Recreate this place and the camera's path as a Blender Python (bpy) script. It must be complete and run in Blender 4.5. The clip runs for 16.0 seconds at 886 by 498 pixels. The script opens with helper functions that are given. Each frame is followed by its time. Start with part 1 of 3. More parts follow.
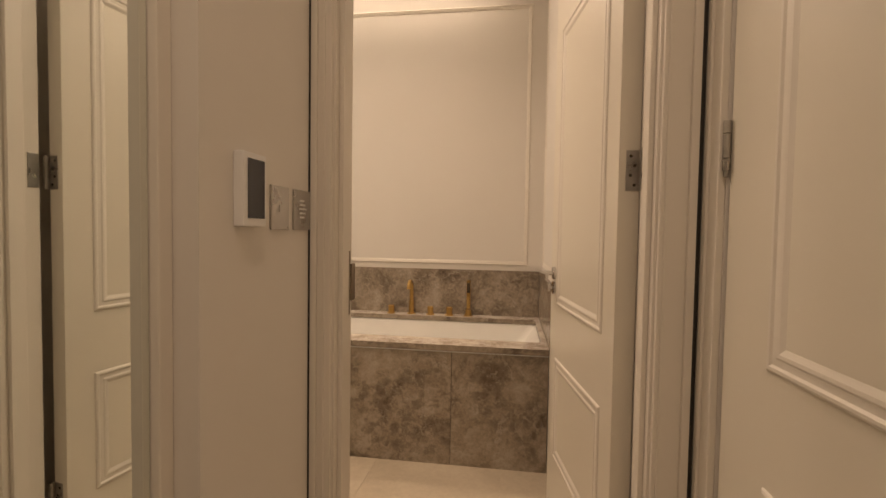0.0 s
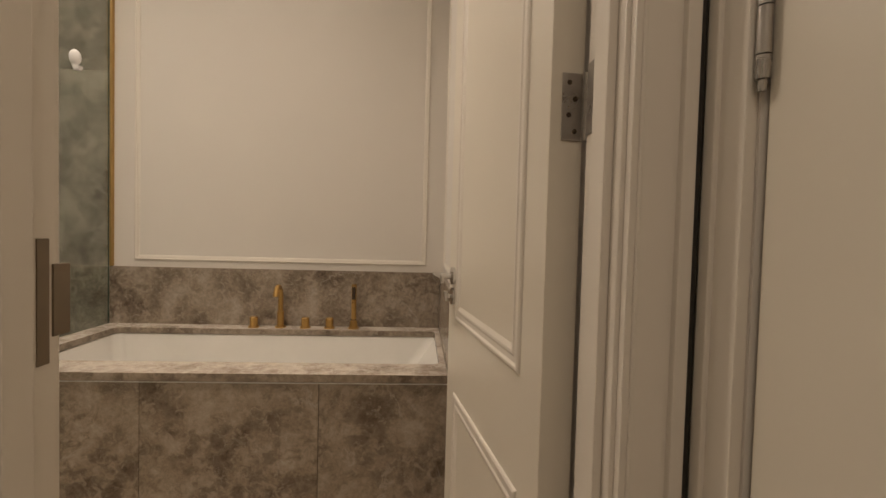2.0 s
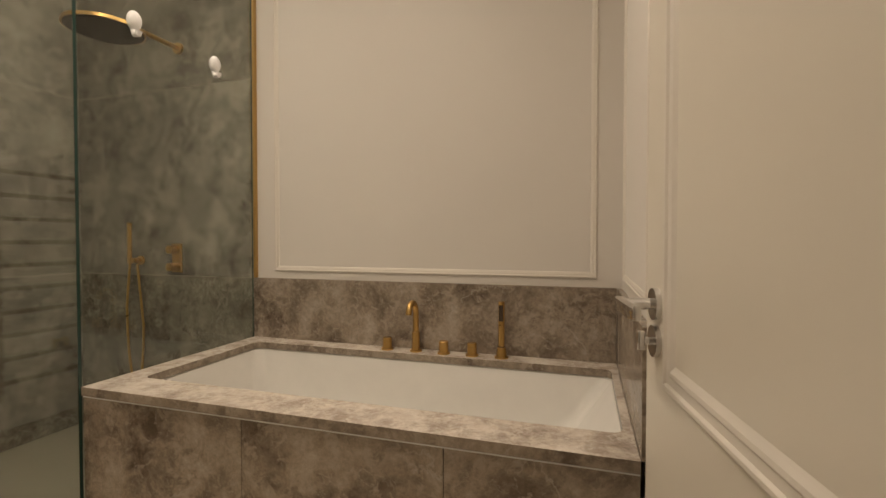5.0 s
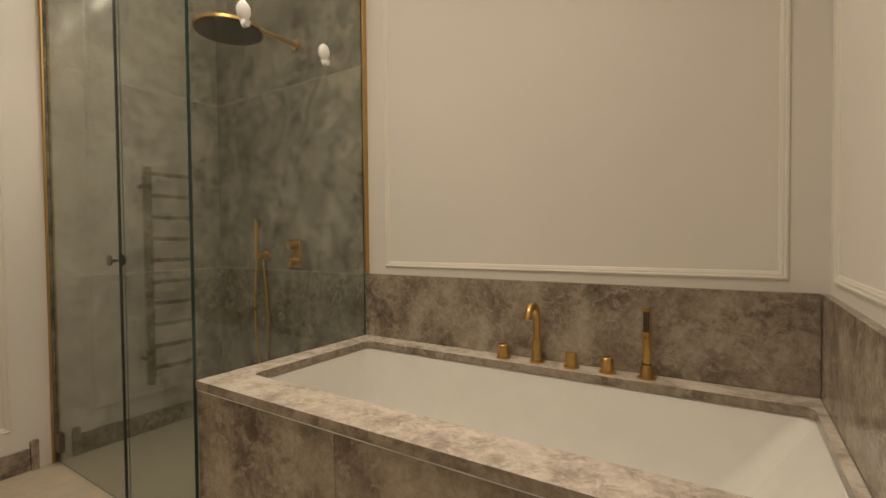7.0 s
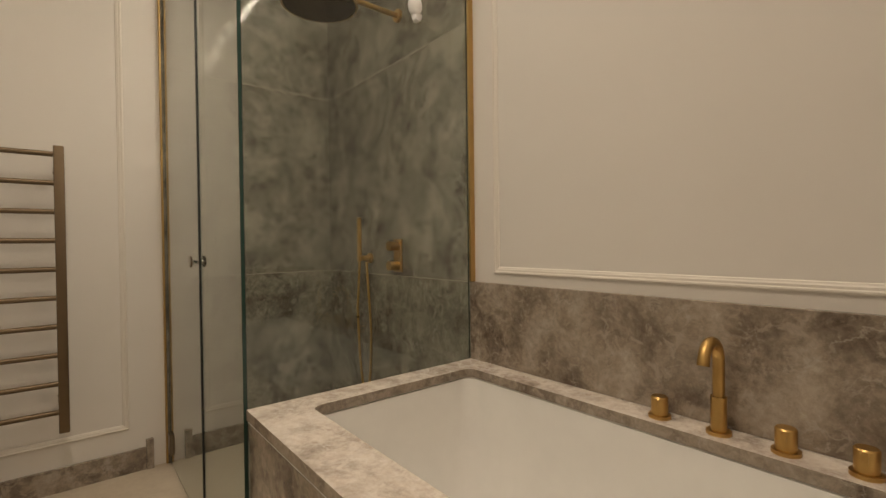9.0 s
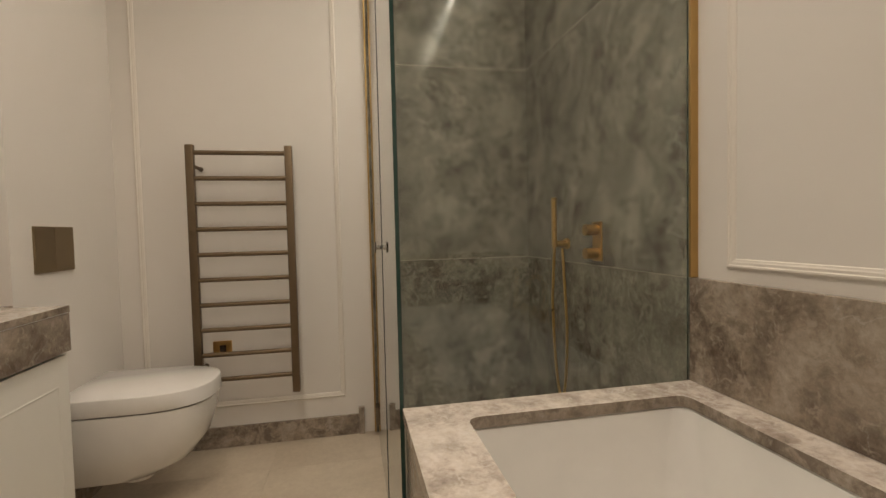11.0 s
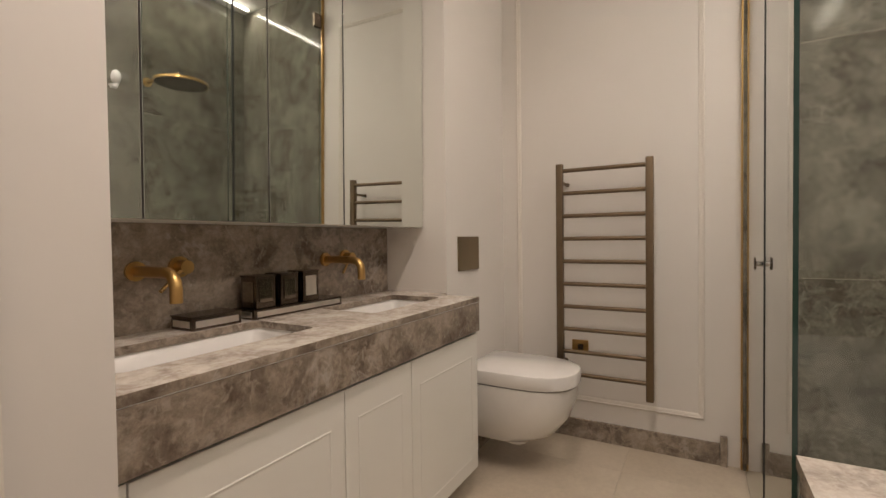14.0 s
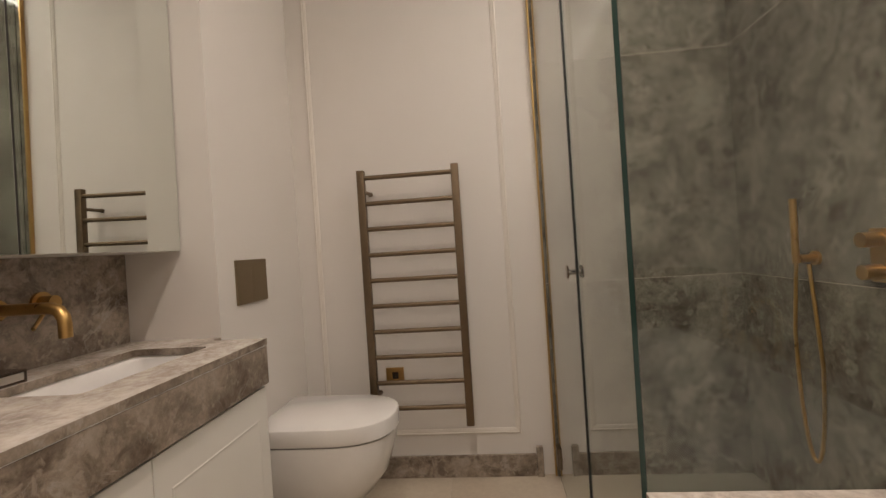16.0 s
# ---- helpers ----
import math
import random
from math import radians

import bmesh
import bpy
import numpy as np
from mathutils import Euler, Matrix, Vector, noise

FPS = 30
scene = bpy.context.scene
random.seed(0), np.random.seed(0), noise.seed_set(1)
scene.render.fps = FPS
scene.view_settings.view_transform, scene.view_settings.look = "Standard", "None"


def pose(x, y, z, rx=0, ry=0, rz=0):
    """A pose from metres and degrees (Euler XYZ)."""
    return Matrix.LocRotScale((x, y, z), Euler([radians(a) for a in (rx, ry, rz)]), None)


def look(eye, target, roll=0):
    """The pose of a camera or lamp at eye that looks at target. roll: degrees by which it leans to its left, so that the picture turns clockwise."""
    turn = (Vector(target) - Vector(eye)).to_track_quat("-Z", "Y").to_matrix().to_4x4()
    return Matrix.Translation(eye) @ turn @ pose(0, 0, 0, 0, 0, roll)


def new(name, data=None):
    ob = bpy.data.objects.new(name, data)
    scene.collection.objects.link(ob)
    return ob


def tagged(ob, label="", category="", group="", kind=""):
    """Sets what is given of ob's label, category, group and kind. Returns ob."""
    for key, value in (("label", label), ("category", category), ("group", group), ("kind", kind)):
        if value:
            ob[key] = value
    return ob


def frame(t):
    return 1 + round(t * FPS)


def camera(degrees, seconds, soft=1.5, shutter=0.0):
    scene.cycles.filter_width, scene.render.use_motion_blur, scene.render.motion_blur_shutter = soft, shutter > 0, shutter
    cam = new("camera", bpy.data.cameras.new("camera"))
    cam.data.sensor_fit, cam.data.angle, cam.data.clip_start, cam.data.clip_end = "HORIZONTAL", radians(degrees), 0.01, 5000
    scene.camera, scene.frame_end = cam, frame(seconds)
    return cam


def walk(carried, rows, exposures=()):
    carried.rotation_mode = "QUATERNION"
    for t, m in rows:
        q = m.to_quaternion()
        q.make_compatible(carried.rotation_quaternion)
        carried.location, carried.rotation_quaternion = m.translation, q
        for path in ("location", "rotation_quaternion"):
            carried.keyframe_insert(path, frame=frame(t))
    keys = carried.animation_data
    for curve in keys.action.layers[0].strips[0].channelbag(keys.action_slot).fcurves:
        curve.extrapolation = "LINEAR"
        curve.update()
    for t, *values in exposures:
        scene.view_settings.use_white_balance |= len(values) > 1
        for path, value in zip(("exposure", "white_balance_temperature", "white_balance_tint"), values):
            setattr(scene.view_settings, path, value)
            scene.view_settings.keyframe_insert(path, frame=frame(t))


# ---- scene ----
cam = camera(88.3, 16.0)
EXPO = [(0, -0.08, 7700, 17), (1.0, -0.05, 6750, 12), (1.8, -0.27, 6600, 10), (3.5, -0.38, 6600, 9), (5, -0.32, 6700, 8), (7.5, -0.3, 6700, 5),
        (8.2, -0.32, 6700, 6), (10.5, -0.42, 6350, 8), (11.5, -0.1, 6250, 8), (12.5, -0.1, 6200, 9), (14.5, -0.17, 6050, 13), (16, -0.24, 6050, 13)]
PATH = [
    (0, (0.487, 0.65, 1.11), (0.202, 2.628, 1.035), 0.9),
    (0.5, (0.462, 0.720, 1.106), (0.359, 2.715, 1.016), 1.7),
    (1, (0.470, 0.830, 1.094), (0.420, 2.828, 1.011), 0.8),
    (1.5, (0.515, 1.014, 1.098), (0.533, 3.014, 1.099), 1.5),
    (2, (0.566, 1.18, 1.075), (0.672, 3.176, 1.009), 1.5),
    (2.5, (0.561, 1.374, 1.083), (0.802, 3.36, 1.072), 0.5),
    (3, (0.566, 1.492, 1.081), (0.792, 3.476, 0.987), 0.9),
    (3.5, (0.6, 1.623, 1.075), (0.61, 3.622, 1.028), 1.8),
    (4, (0.636, 1.707, 1.054), (0.366, 3.688, 1.008), 1.1),
    (4.5, (0.606, 1.719, 1.046), (0.144, 3.665, 1.005), 0.7),
    (5, (0.561, 1.707, 1.056), (-0.033, 3.616, 1.015), 0.0),
    (7.5, (0.416, 2.039, 1.029), (-0.761, 3.653, 0.933), -0.5),
    (8, (0.333, 2.132, 1.022), (-0.95, 3.659, 0.871), -1.2),
    (8.2, (0.313, 2.2, 1.014), (-1.041, 3.668, 0.904), -1.6),
    (10.3, (0.146, 2.557, 1.014), (-1.609, 3.51, 0.902), -0.4),
    (10.5, (0.117, 2.577, 1.011), (-1.689, 3.429, 0.899), -1.2),
    (11, (0.113, 2.651, 1.016), (-1.845, 3.047, 0.934), -1.3),
    (11.5, (0.136, 2.684, 1.033), (-1.859, 2.789, 0.946), -1.0),
    (12, (0.145, 2.685, 1.028), (-1.847, 2.542, 0.926), -1.1),
    (12.5, (0.15, 2.668, 1.032), (-1.825, 2.364, 0.94), -0.9),
    (13, (0.156, 2.65, 1.035), (-1.767, 2.104, 0.975), -1.3),
    (13.5, (0.187, 2.62, 1.042), (-1.647, 1.822, 0.992), -1.5),
    (14, (0.214, 2.585, 1.05), (-1.529, 1.604, 1.006), -0.7),
    (14.5, (0.235, 2.558, 1.051), (-1.442, 1.468, 1.006), -0.4),
    (15, (0.193, 2.572, 1.052), (-1.599, 1.686, 0.985), -1.4),
    (15.5, (0.041, 2.563, 1.044), (-1.901, 2.092, 0.98), -1.0),
    (16, (-0.118, 2.495, 1.062), (-2.11, 2.31, 1.051), -3.7),
]
walk(cam, [(t, look(eye, target, roll)) for t, eye, target, roll in PATH],
     exposures=EXPO)

# ---- light ----
world = bpy.data.worlds.new("world")
scene.world = world
world.use_nodes = True
world.node_tree.nodes["Background"].inputs[0].default_value = (1.0, 0.85, 0.7, 1)
world.node_tree.nodes["Background"].inputs[1].default_value = 0.0
WARM = (1.0, 0.83, 0.675)
CEIL = 2.78


# assumed ceiling lamp out of view, added to light the room
def assumed_downlamp(x, y, power, size=0.08, spread=140):
    lamp = bpy.data.lights.new("assumed_downlight_lamp", "AREA")
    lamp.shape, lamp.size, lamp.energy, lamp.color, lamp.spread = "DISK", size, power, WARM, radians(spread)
    ob = new("assumed_downlight_lamp", lamp)
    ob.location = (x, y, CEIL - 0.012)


# x, y, power of unseen lamps, placed to balance the brightness
ASSUMED_DOWNLIGHTS = [(-0.25, 2.4, 10.0), (-0.8, 2.35, 5.6), (-1.7, 2.2, 0.6), (-1.5, 3.15, 0.3), (0.47, 0.75, 4.2), (0.47, -0.1, 3.6)]
for x, y, p in ASSUMED_DOWNLIGHTS:
    assumed_downlamp(x, y, p)
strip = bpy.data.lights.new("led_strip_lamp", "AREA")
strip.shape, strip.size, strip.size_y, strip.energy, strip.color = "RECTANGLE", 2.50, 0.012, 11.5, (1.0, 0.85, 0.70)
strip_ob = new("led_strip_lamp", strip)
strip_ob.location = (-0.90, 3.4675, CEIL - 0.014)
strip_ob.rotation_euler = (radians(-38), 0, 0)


# ---- materials ----
def nodes_of(name):
    m = bpy.data.materials.new(name)
    m.use_nodes = True
    nt = m.node_tree
    return m, nt, nt.nodes["Principled BSDF"]


def add(nt, kind, **values):
    n = nt.nodes.new(kind)
    for k, v in values.items():
        n.inputs[k].default_value = v
    return n


def ramp(nt, fac, stops):
    r = nt.nodes.new("ShaderNodeValToRGB")
    el = r.color_ramp.elements
    while len(el) < len(stops):
        el.new(0.5)
    for e, (p, c) in zip(el, stops):
        e.position, e.color = p, (*c, 1)
    nt.links.new(fac, r.inputs[0])
    return r.outputs[0]


def mixed(nt, mode, fac, a, b):
    m = nt.nodes.new("ShaderNodeMix")
    m.data_type, m.blend_type = "RGBA", mode
    for socket, v in ((m.inputs[0], fac), (m.inputs[6], a), (m.inputs[7], b)):
        if isinstance(v, bpy.types.NodeSocket):
            nt.links.new(v, socket)
        elif isinstance(v, (int, float)):
            socket.default_value = v
        else:
            socket.default_value = (*v, 1)
    return m.outputs[2]


def position(nt, shift=0.0):
    """World position, shifted piece by piece where shift is given."""
    g = nt.nodes.new("ShaderNodeNewGeometry")
    if not shift:
        return g.outputs["Position"]
    info, mul, plus = nt.nodes.new("ShaderNodeObjectInfo"), nt.nodes.new("ShaderNodeVectorMath"), nt.nodes.new("ShaderNodeVectorMath")
    mul.operation, plus.operation = "MULTIPLY", "ADD"
    mul.inputs[1].default_value = (shift, shift * 1.7, shift * 0.6)
    nt.links.new(info.outputs["Random"], mul.inputs[0])
    nt.links.new(g.outputs["Position"], plus.inputs[0])
    nt.links.new(mul.outputs[0], plus.inputs[1])
    return plus.outputs[0]


def noise_tex(nt, pos, scale, detail=4.0, rough=0.55, distortion=0.0):
    n = add(nt, "ShaderNodeTexNoise", Scale=scale, Detail=detail, Roughness=rough, Distortion=distortion)
    nt.links.new(pos, n.inputs["Vector"])
    return n.outputs["Fac"]


def bump(nt, bsdf, height, strength, distance):
    b = add(nt, "ShaderNodeBump", Strength=strength, Distance=distance)
    nt.links.new(height, b.inputs["Height"])
    nt.links.new(b.outputs[0], bsdf.inputs["Normal"])


def paint(name, colour, rough=0.55, relief=0.02):
    m, nt, b = nodes_of(name)
    pos = position(nt)
    broad, fine = noise_tex(nt, pos, 1.3, 3), noise_tex(nt, pos, 160, 2)
    lo = tuple(c * 0.965 for c in colour)
    nt.links.new(ramp(nt, broad, [(0.3, lo), (0.7, colour)]), b.inputs["Base Color"])
    b.inputs["Roughness"].default_value = rough
    bump(nt, b, fine, relief, 0.001)
    return m


def marble(name, dark, mid, light, vein, rough=0.22, blot=0.55, fine=1.0):
    m, nt, b = nodes_of(name)
    pos = position(nt, 9.0)
    clouds = noise_tex(nt, pos, 5.5 * fine, 12, 0.7, 0.3)
    col = ramp(nt, clouds, [(0.36, dark), (0.5, mid), (0.63, light)])
    grit = noise_tex(nt, pos, 60, 8, 0.75, 0.2)
    col = mixed(nt, "OVERLAY", 0.38, col, ramp(nt, grit, [(0.32, (0.2, 0.2, 0.2)), (0.68, (0.8, 0.8, 0.8))]))
    patches = ramp(nt, noise_tex(nt, pos, 3.0 * fine, 3, 0.5, 0.2), [(0.40, (0, 0, 0)), (0.54, (1, 1, 1))])
    blots = ramp(nt, noise_tex(nt, pos, 14 * fine, 9, 0.66, 0.5), [(0.46, (0, 0, 0)), (0.59, (1, 1, 1))])
    where = mixed(nt, "MULTIPLY", 1.0, blots, patches)
    col = mixed(nt, "MULTIPLY", where, col, (blot, blot * 0.95, blot * 0.92))
    chips = ramp(nt, noise_tex(nt, pos, 24 * fine, 6, 0.62, 0.8), [(0.55, (0, 0, 0)), (0.64, (0.6, 0.6, 0.6))])
    col = mixed(nt, "MIX", chips, col, light)
    for scale, width, amount in ((2.2, 0.010, 0.5), (5.2, 0.007, 0.35)):
        ridge = nt.nodes.new("ShaderNodeMath")
        ridge.operation = "SUBTRACT"
        ridge.inputs[1].default_value = 0.5
        nt.links.new(noise_tex(nt, pos, scale, 8, 0.6, 0.5), ridge.inputs[0])
        ab = nt.nodes.new("ShaderNodeMath")
        ab.operation = "ABSOLUTE"
        nt.links.new(ridge.outputs[0], ab.inputs[0])
        line = ramp(nt, ab.outputs[0], [(0.0, (amount,) * 3), (width, (0, 0, 0))])
        breaks = ramp(nt, noise_tex(nt, pos, scale * 2.3, 2), [(0.5, (0, 0, 0)), (0.62, (1, 1, 1))])
        col = mixed(nt, "MIX", mixed(nt, "MULTIPLY", 1.0, line, breaks), col, vein)
    nt.links.new(col, b.inputs["Base Color"])
    nt.links.new(ramp(nt, grit, [(0.3, (rough * 0.8,) * 3), (0.7, (rough * 1.3,) * 3)]), b.inputs["Roughness"])
    bump(nt, b, grit, 0.03, 0.001)
    return m


def metal(name, colour, rough, brushed=0.0):
    m, nt, b = nodes_of(name)
    pos = position(nt)
    worn = noise_tex(nt, pos, 22, 4)
    nt.links.new(ramp(nt, worn, [(0.3, tuple(c * 0.85 for c in colour)), (0.7, colour)]), b.inputs["Base Color"])
    nt.links.new(ramp(nt, worn, [(0.3, (rough * 0.8,) * 3), (0.7, (rough * 1.25,) * 3)]), b.inputs["Roughness"])
    b.inputs["Metallic"].default_value = 1.0
    if brushed:
        bump(nt, b, noise_tex(nt, pos, 420, 2), brushed, 0.0005)
    return m


def plain(name, colour, rough=0.4, coat=0.0):
    m, nt, b = nodes_of(name)
    pos = position(nt)
    nt.links.new(ramp(nt, noise_tex(nt, pos, 9, 4), [(0.3, tuple(c * 0.95 for c in colour)), (0.7, colour)]), b.inputs["Base Color"])
    b.inputs["Roughness"].default_value = rough
    b.inputs["Coat Weight"].default_value = coat
    return m


WALL = paint("wall_paint", (0.74, 0.70, 0.65), 0.6, 0.03)
TRIM = paint("trim_paint", (0.76, 0.71, 0.64), 0.35, 0.01)
DOOR = paint("door_paint", (0.74, 0.69, 0.60), 0.32, 0.01)
CABINET = paint("cabinet_lacquer", (0.78, 0.76, 0.70), 0.3, 0.005)
CEILING = paint("ceiling_paint", (0.80, 0.78, 0.74), 0.7, 0.02)
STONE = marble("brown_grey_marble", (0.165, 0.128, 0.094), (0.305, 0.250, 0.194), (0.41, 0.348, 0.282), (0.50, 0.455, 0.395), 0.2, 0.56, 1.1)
# same marble, with the light on upward faces put into its colour
LIT_STONE = marble("lit_marble_top", (0.42, 0.36, 0.305), (0.61, 0.54, 0.47), (0.74, 0.68, 0.60), (0.78, 0.74, 0.68), 0.17, 0.70, 1.2)
SHOWERSTONE = marble("grey_shower_marble", (0.120, 0.110, 0.087), (0.208, 0.193, 0.156), (0.305, 0.287, 0.237), (0.38, 0.365, 0.32), 0.075, 0.64, 0.95)
BRASS = metal("brushed_brass", (0.60, 0.385, 0.14), 0.34, 0.0)
BRASSTRIM = metal("satin_brass_trim", (0.55, 0.37, 0.15), 0.42)
BRONZE = metal("brushed_bronze", (0.27, 0.22, 0.165), 0.42, 0.08)
PLATE = metal("brushed_brass_bronze", (0.30, 0.235, 0.145), 0.4, 0.06)
RADMETAL = metal("bronze_radiator_metal", (0.21, 0.155, 0.10), 0.45, 0.06)
STEEL = metal("satin_steel", (0.50, 0.48, 0.46), 0.3, 0.05)
CHROME = metal("polished_chrome", (0.70, 0.69, 0.68), 0.08)
ANTIQUE = metal("dark_antique_metal", (0.15, 0.12, 0.095), 0.2)
# mirrored panel with a dark reflection put into its colour
DARK_REFLECTION = metal("panel_dark_reflection", (0.30, 0.26, 0.21), 0.07)
SILVER = metal("silvered_glass_panel", (0.82, 0.78, 0.72), 0.36)
CERAMIC = plain("white_ceramic", (0.80, 0.775, 0.74), 0.12, 0.5)
ACRYLIC = plain("white_bath_acrylic", (0.84, 0.82, 0.78), 0.22, 0.2)
PLASTIC = plain("white_plastic", (0.8, 0.79, 0.78), 0.35)
SCREEN = plain("dark_screen_glass", (0.012, 0.014, 0.03), 0.1)
RUBBER = plain("dark_seal", (0.015, 0.015, 0.014), 0.5)
# near-black colour that stands for shade in narrow gaps
GAP_SHADE = plain("painted_gap_shade", (0.03, 0.025, 0.02), 0.8)
GROUT = plain("pale_grout", (0.50, 0.45, 0.37), 0.8)
GLASSEDGE = plain("green_glass_edge", (0.02, 0.05, 0.04), 0.1)


def floor_material():
    m, nt, b = nodes_of("beige_limestone_tile")
    pos = position(nt, 6.0)
    col = ramp(nt, noise_tex(nt, pos, 2.4, 8, 0.6, 0.6), [(0.3, (0.47, 0.395, 0.30)), (0.7, (0.60, 0.52, 0.41))])
    grit = noise_tex(nt, pos, 45, 5, 0.7)
    col = mixed(nt, "OVERLAY", 0.16, col, ramp(nt, grit, [(0.3, (0.25,) * 3), (0.7, (0.75,) * 3)]))
    nt.links.new(col, b.inputs["Base Color"])
    b.inputs["Roughness"].default_value = 0.3
    bump(nt, b, grit, 0.03, 0.001)
    return m


TILE = floor_material()
# shower floor, darker than the room tiles
TRAY = plain("dark_shower_floor", (0.20, 0.19, 0.15), 0.4)


def mirror_material():
    m, nt, b = nodes_of("mirror_silver")
    b.inputs["Base Color"].default_value = (0.80, 0.83, 0.79, 1)
    b.inputs["Metallic"].default_value = 1.0
    b.inputs["Roughness"].default_value = 0.015
    return m


MIRROR = mirror_material()


def glass_material():
    m, nt, b = nodes_of("shower_glass")
    b.inputs["Base Color"].default_value = (0.92, 0.955, 0.915, 1)
    b.inputs["Transmission Weight"].default_value = 1.0
    b.inputs["Roughness"].default_value = 0.0
    b.inputs["IOR"].default_value = 1.42
    return m


GLASS = glass_material()


def glow_material(name, colour, strength):
    m, nt, b = nodes_of(name)
    b.inputs["Emission Color"].default_value = (*colour, 1)
    b.inputs["Emission Strength"].default_value = strength
    return m


# glowing lens of the assumed, unseen ceiling lamps
GLOW = glow_material("assumed_downlight_lens", (1.0, 0.78, 0.55), 12)
STRIPGLOW = glow_material("led_diffuser", (1.0, 0.86, 0.68), 40)


# ---- mesh helpers ----
def box(bm, x0, x1, y0, y1, z0, z1, bevel=0.0, mat=0):
    made = bmesh.ops.create_cube(bm, size=1)["verts"]
    for v in made:
        v.co = Vector((x0 + (v.co.x + 0.5) * (x1 - x0), y0 + (v.co.y + 0.5) * (y1 - y0), z0 + (v.co.z + 0.5) * (z1 - z0)))
    faces = {f for v in made for f in v.link_faces}
    for f in faces:
        f.material_index = mat
    if bevel:
        edges = list({e for v in made for e in v.link_edges})
        bmesh.ops.bevel(bm, geom=edges, offset=bevel, segments=2, affect="EDGES", profile=0.6)
    return bm


def boxes(*rows, bevel=0.0):
    bm = bmesh.new()
    for r in rows:
        box(bm, *r, bevel=bevel)
    return bm


def rod(bm, a, b, r, r2=None, seg=16):
    a, b = Vector(a), Vector(b)
    m = Matrix.Translation((a + b) / 2) @ (b - a).to_track_quat("Z", "Y").to_matrix().to_4x4()
    bmesh.ops.create_cone(bm, cap_ends=True, segments=seg, radius1=r, radius2=r if r2 is None else r2, depth=(b - a).length, matrix=m)
    return bm


def tube(bm, points, r, seg=12):
    pts = [Vector(p) for p in points]
    rings = []
    side = None
    for i, p in enumerate(pts):
        d = (pts[min(i + 1, len(pts) - 1)] - pts[max(i - 1, 0)]).normalized()
        if side is None:
            side = d.orthogonal().normalized()
        side = (side - d * side.dot(d)).normalized()
        up = d.cross(side)
        rings.append([bm.verts.new(p + (side * math.cos(k / seg * math.tau) + up * math.sin(k / seg * math.tau)) * r) for k in range(seg)])
    skin(bm, rings)
    bm.faces.new(rings[0][::-1])
    bm.faces.new(rings[-1])
    return bm


def skin(bm, rings):
    n = len(rings[0])
    for a, b in zip(rings, rings[1:]):
        for k in range(n):
            bm.faces.new((a[k], a[(k + 1) % n], b[(k + 1) % n], b[k]))


def ring_verts(bm, pts, z):
    return [bm.verts.new((x, y, z)) for x, y in pts]


def loft(bm, outlines, cap_first=True, cap_last=True):
    rings = [ring_verts(bm, pts, z) for pts, z in outlines]
    skin(bm, rings)
    if cap_first:
        bm.faces.new(rings[0][::-1])
    if cap_last:
        bm.faces.new(rings[-1])
    return bm


def rounded(x0, x1, y0, y1, r, seg=6):
    pts = []
    for cx, cy, a0 in ((x1 - r, y1 - r, 0), (x0 + r, y1 - r, 90), (x0 + r, y0 + r, 180), (x1 - r, y0 + r, 270)):
        for k in range(seg + 1):
            a = radians(a0 + 90 * k / seg)
            pts.append((cx + r * math.cos(a), cy + r * math.sin(a)))
    return pts


def holed_slab(bm, outer, inner, r, z0, z1):
    """A slab over the rectangle outer with a round-cornered hole over inner; both (x0, x1, y0, y1)."""
    ox0, ox1, oy0, oy1 = outer
    x0, x1, y0, y1 = inner
    ins, outs = [], []
    for cx, cy, a0, kx, ky in ((x1 - r, y1 - r, 0, ox1, oy1), (x0 + r, y1 - r, 90, ox0, oy1), (x0 + r, y0 + r, 180, ox0, oy0), (x1 - r, y0 + r, 270, ox1, oy0)):
        corner = math.degrees(math.atan2(ky - cy, kx - cx)) % 360
        angles = sorted({a0 + 15 * k for k in range(7)} | {corner})
        for a in angles:
            c, s = math.cos(radians(a)), math.sin(radians(a))
            ins.append((cx + r * c, cy + r * s))
            t = min([abs((kx - cx) / c)] if abs(c) > 1e-6 else [1e9]) if abs(s) < 1e-6 else min(abs((kx - cx) / c) if abs(c) > 1e-6 else 1e9, abs((ky - cy) / s))
            outs.append((cx + t * c, cy + t * s))
    it, ib, ot, ob = ring_verts(bm, ins, z1), ring_verts(bm, ins, z0), ring_verts(bm, outs, z1), ring_verts(bm, outs, z0)
    skin(bm, [it, ot, ob, ib])
    n = len(it)
    for k in range(n):
        bm.faces.new((ib[k], ib[(k + 1) % n], it[(k + 1) % n], it[k]))
    return bm


def moulding(bm, o, u, v, w, h, profile):
    """A mitred frame on a wall: corner o, directions u (width w) and v (height h); profile rows (inset, depth)."""
    o, u, v = Vector(o), Vector(u), Vector(v)
    n = u.cross(v)
    rings = []
    for inset, depth in profile:
        c = ((inset, inset), (w - inset, inset), (w - inset, h - inset), (inset, h - inset))
        rings.append([bm.verts.new(o + u * a + v * b + n * depth) for a, b in c])
    for a, b in zip(rings, rings[1:]):
        for k in range(4):
            bm.faces.new((a[k], a[(k + 1) % 4], b[(k + 1) % 4], b[k]))
    return bm


PANEL = [(0, 0), (0, 0.005), (0.004, 0.008), (0.008, 0.008), (0.010, 0.0055), (0.016, 0.0055), (0.019, 0.004), (0.023, 0.003), (0.025, 0)]
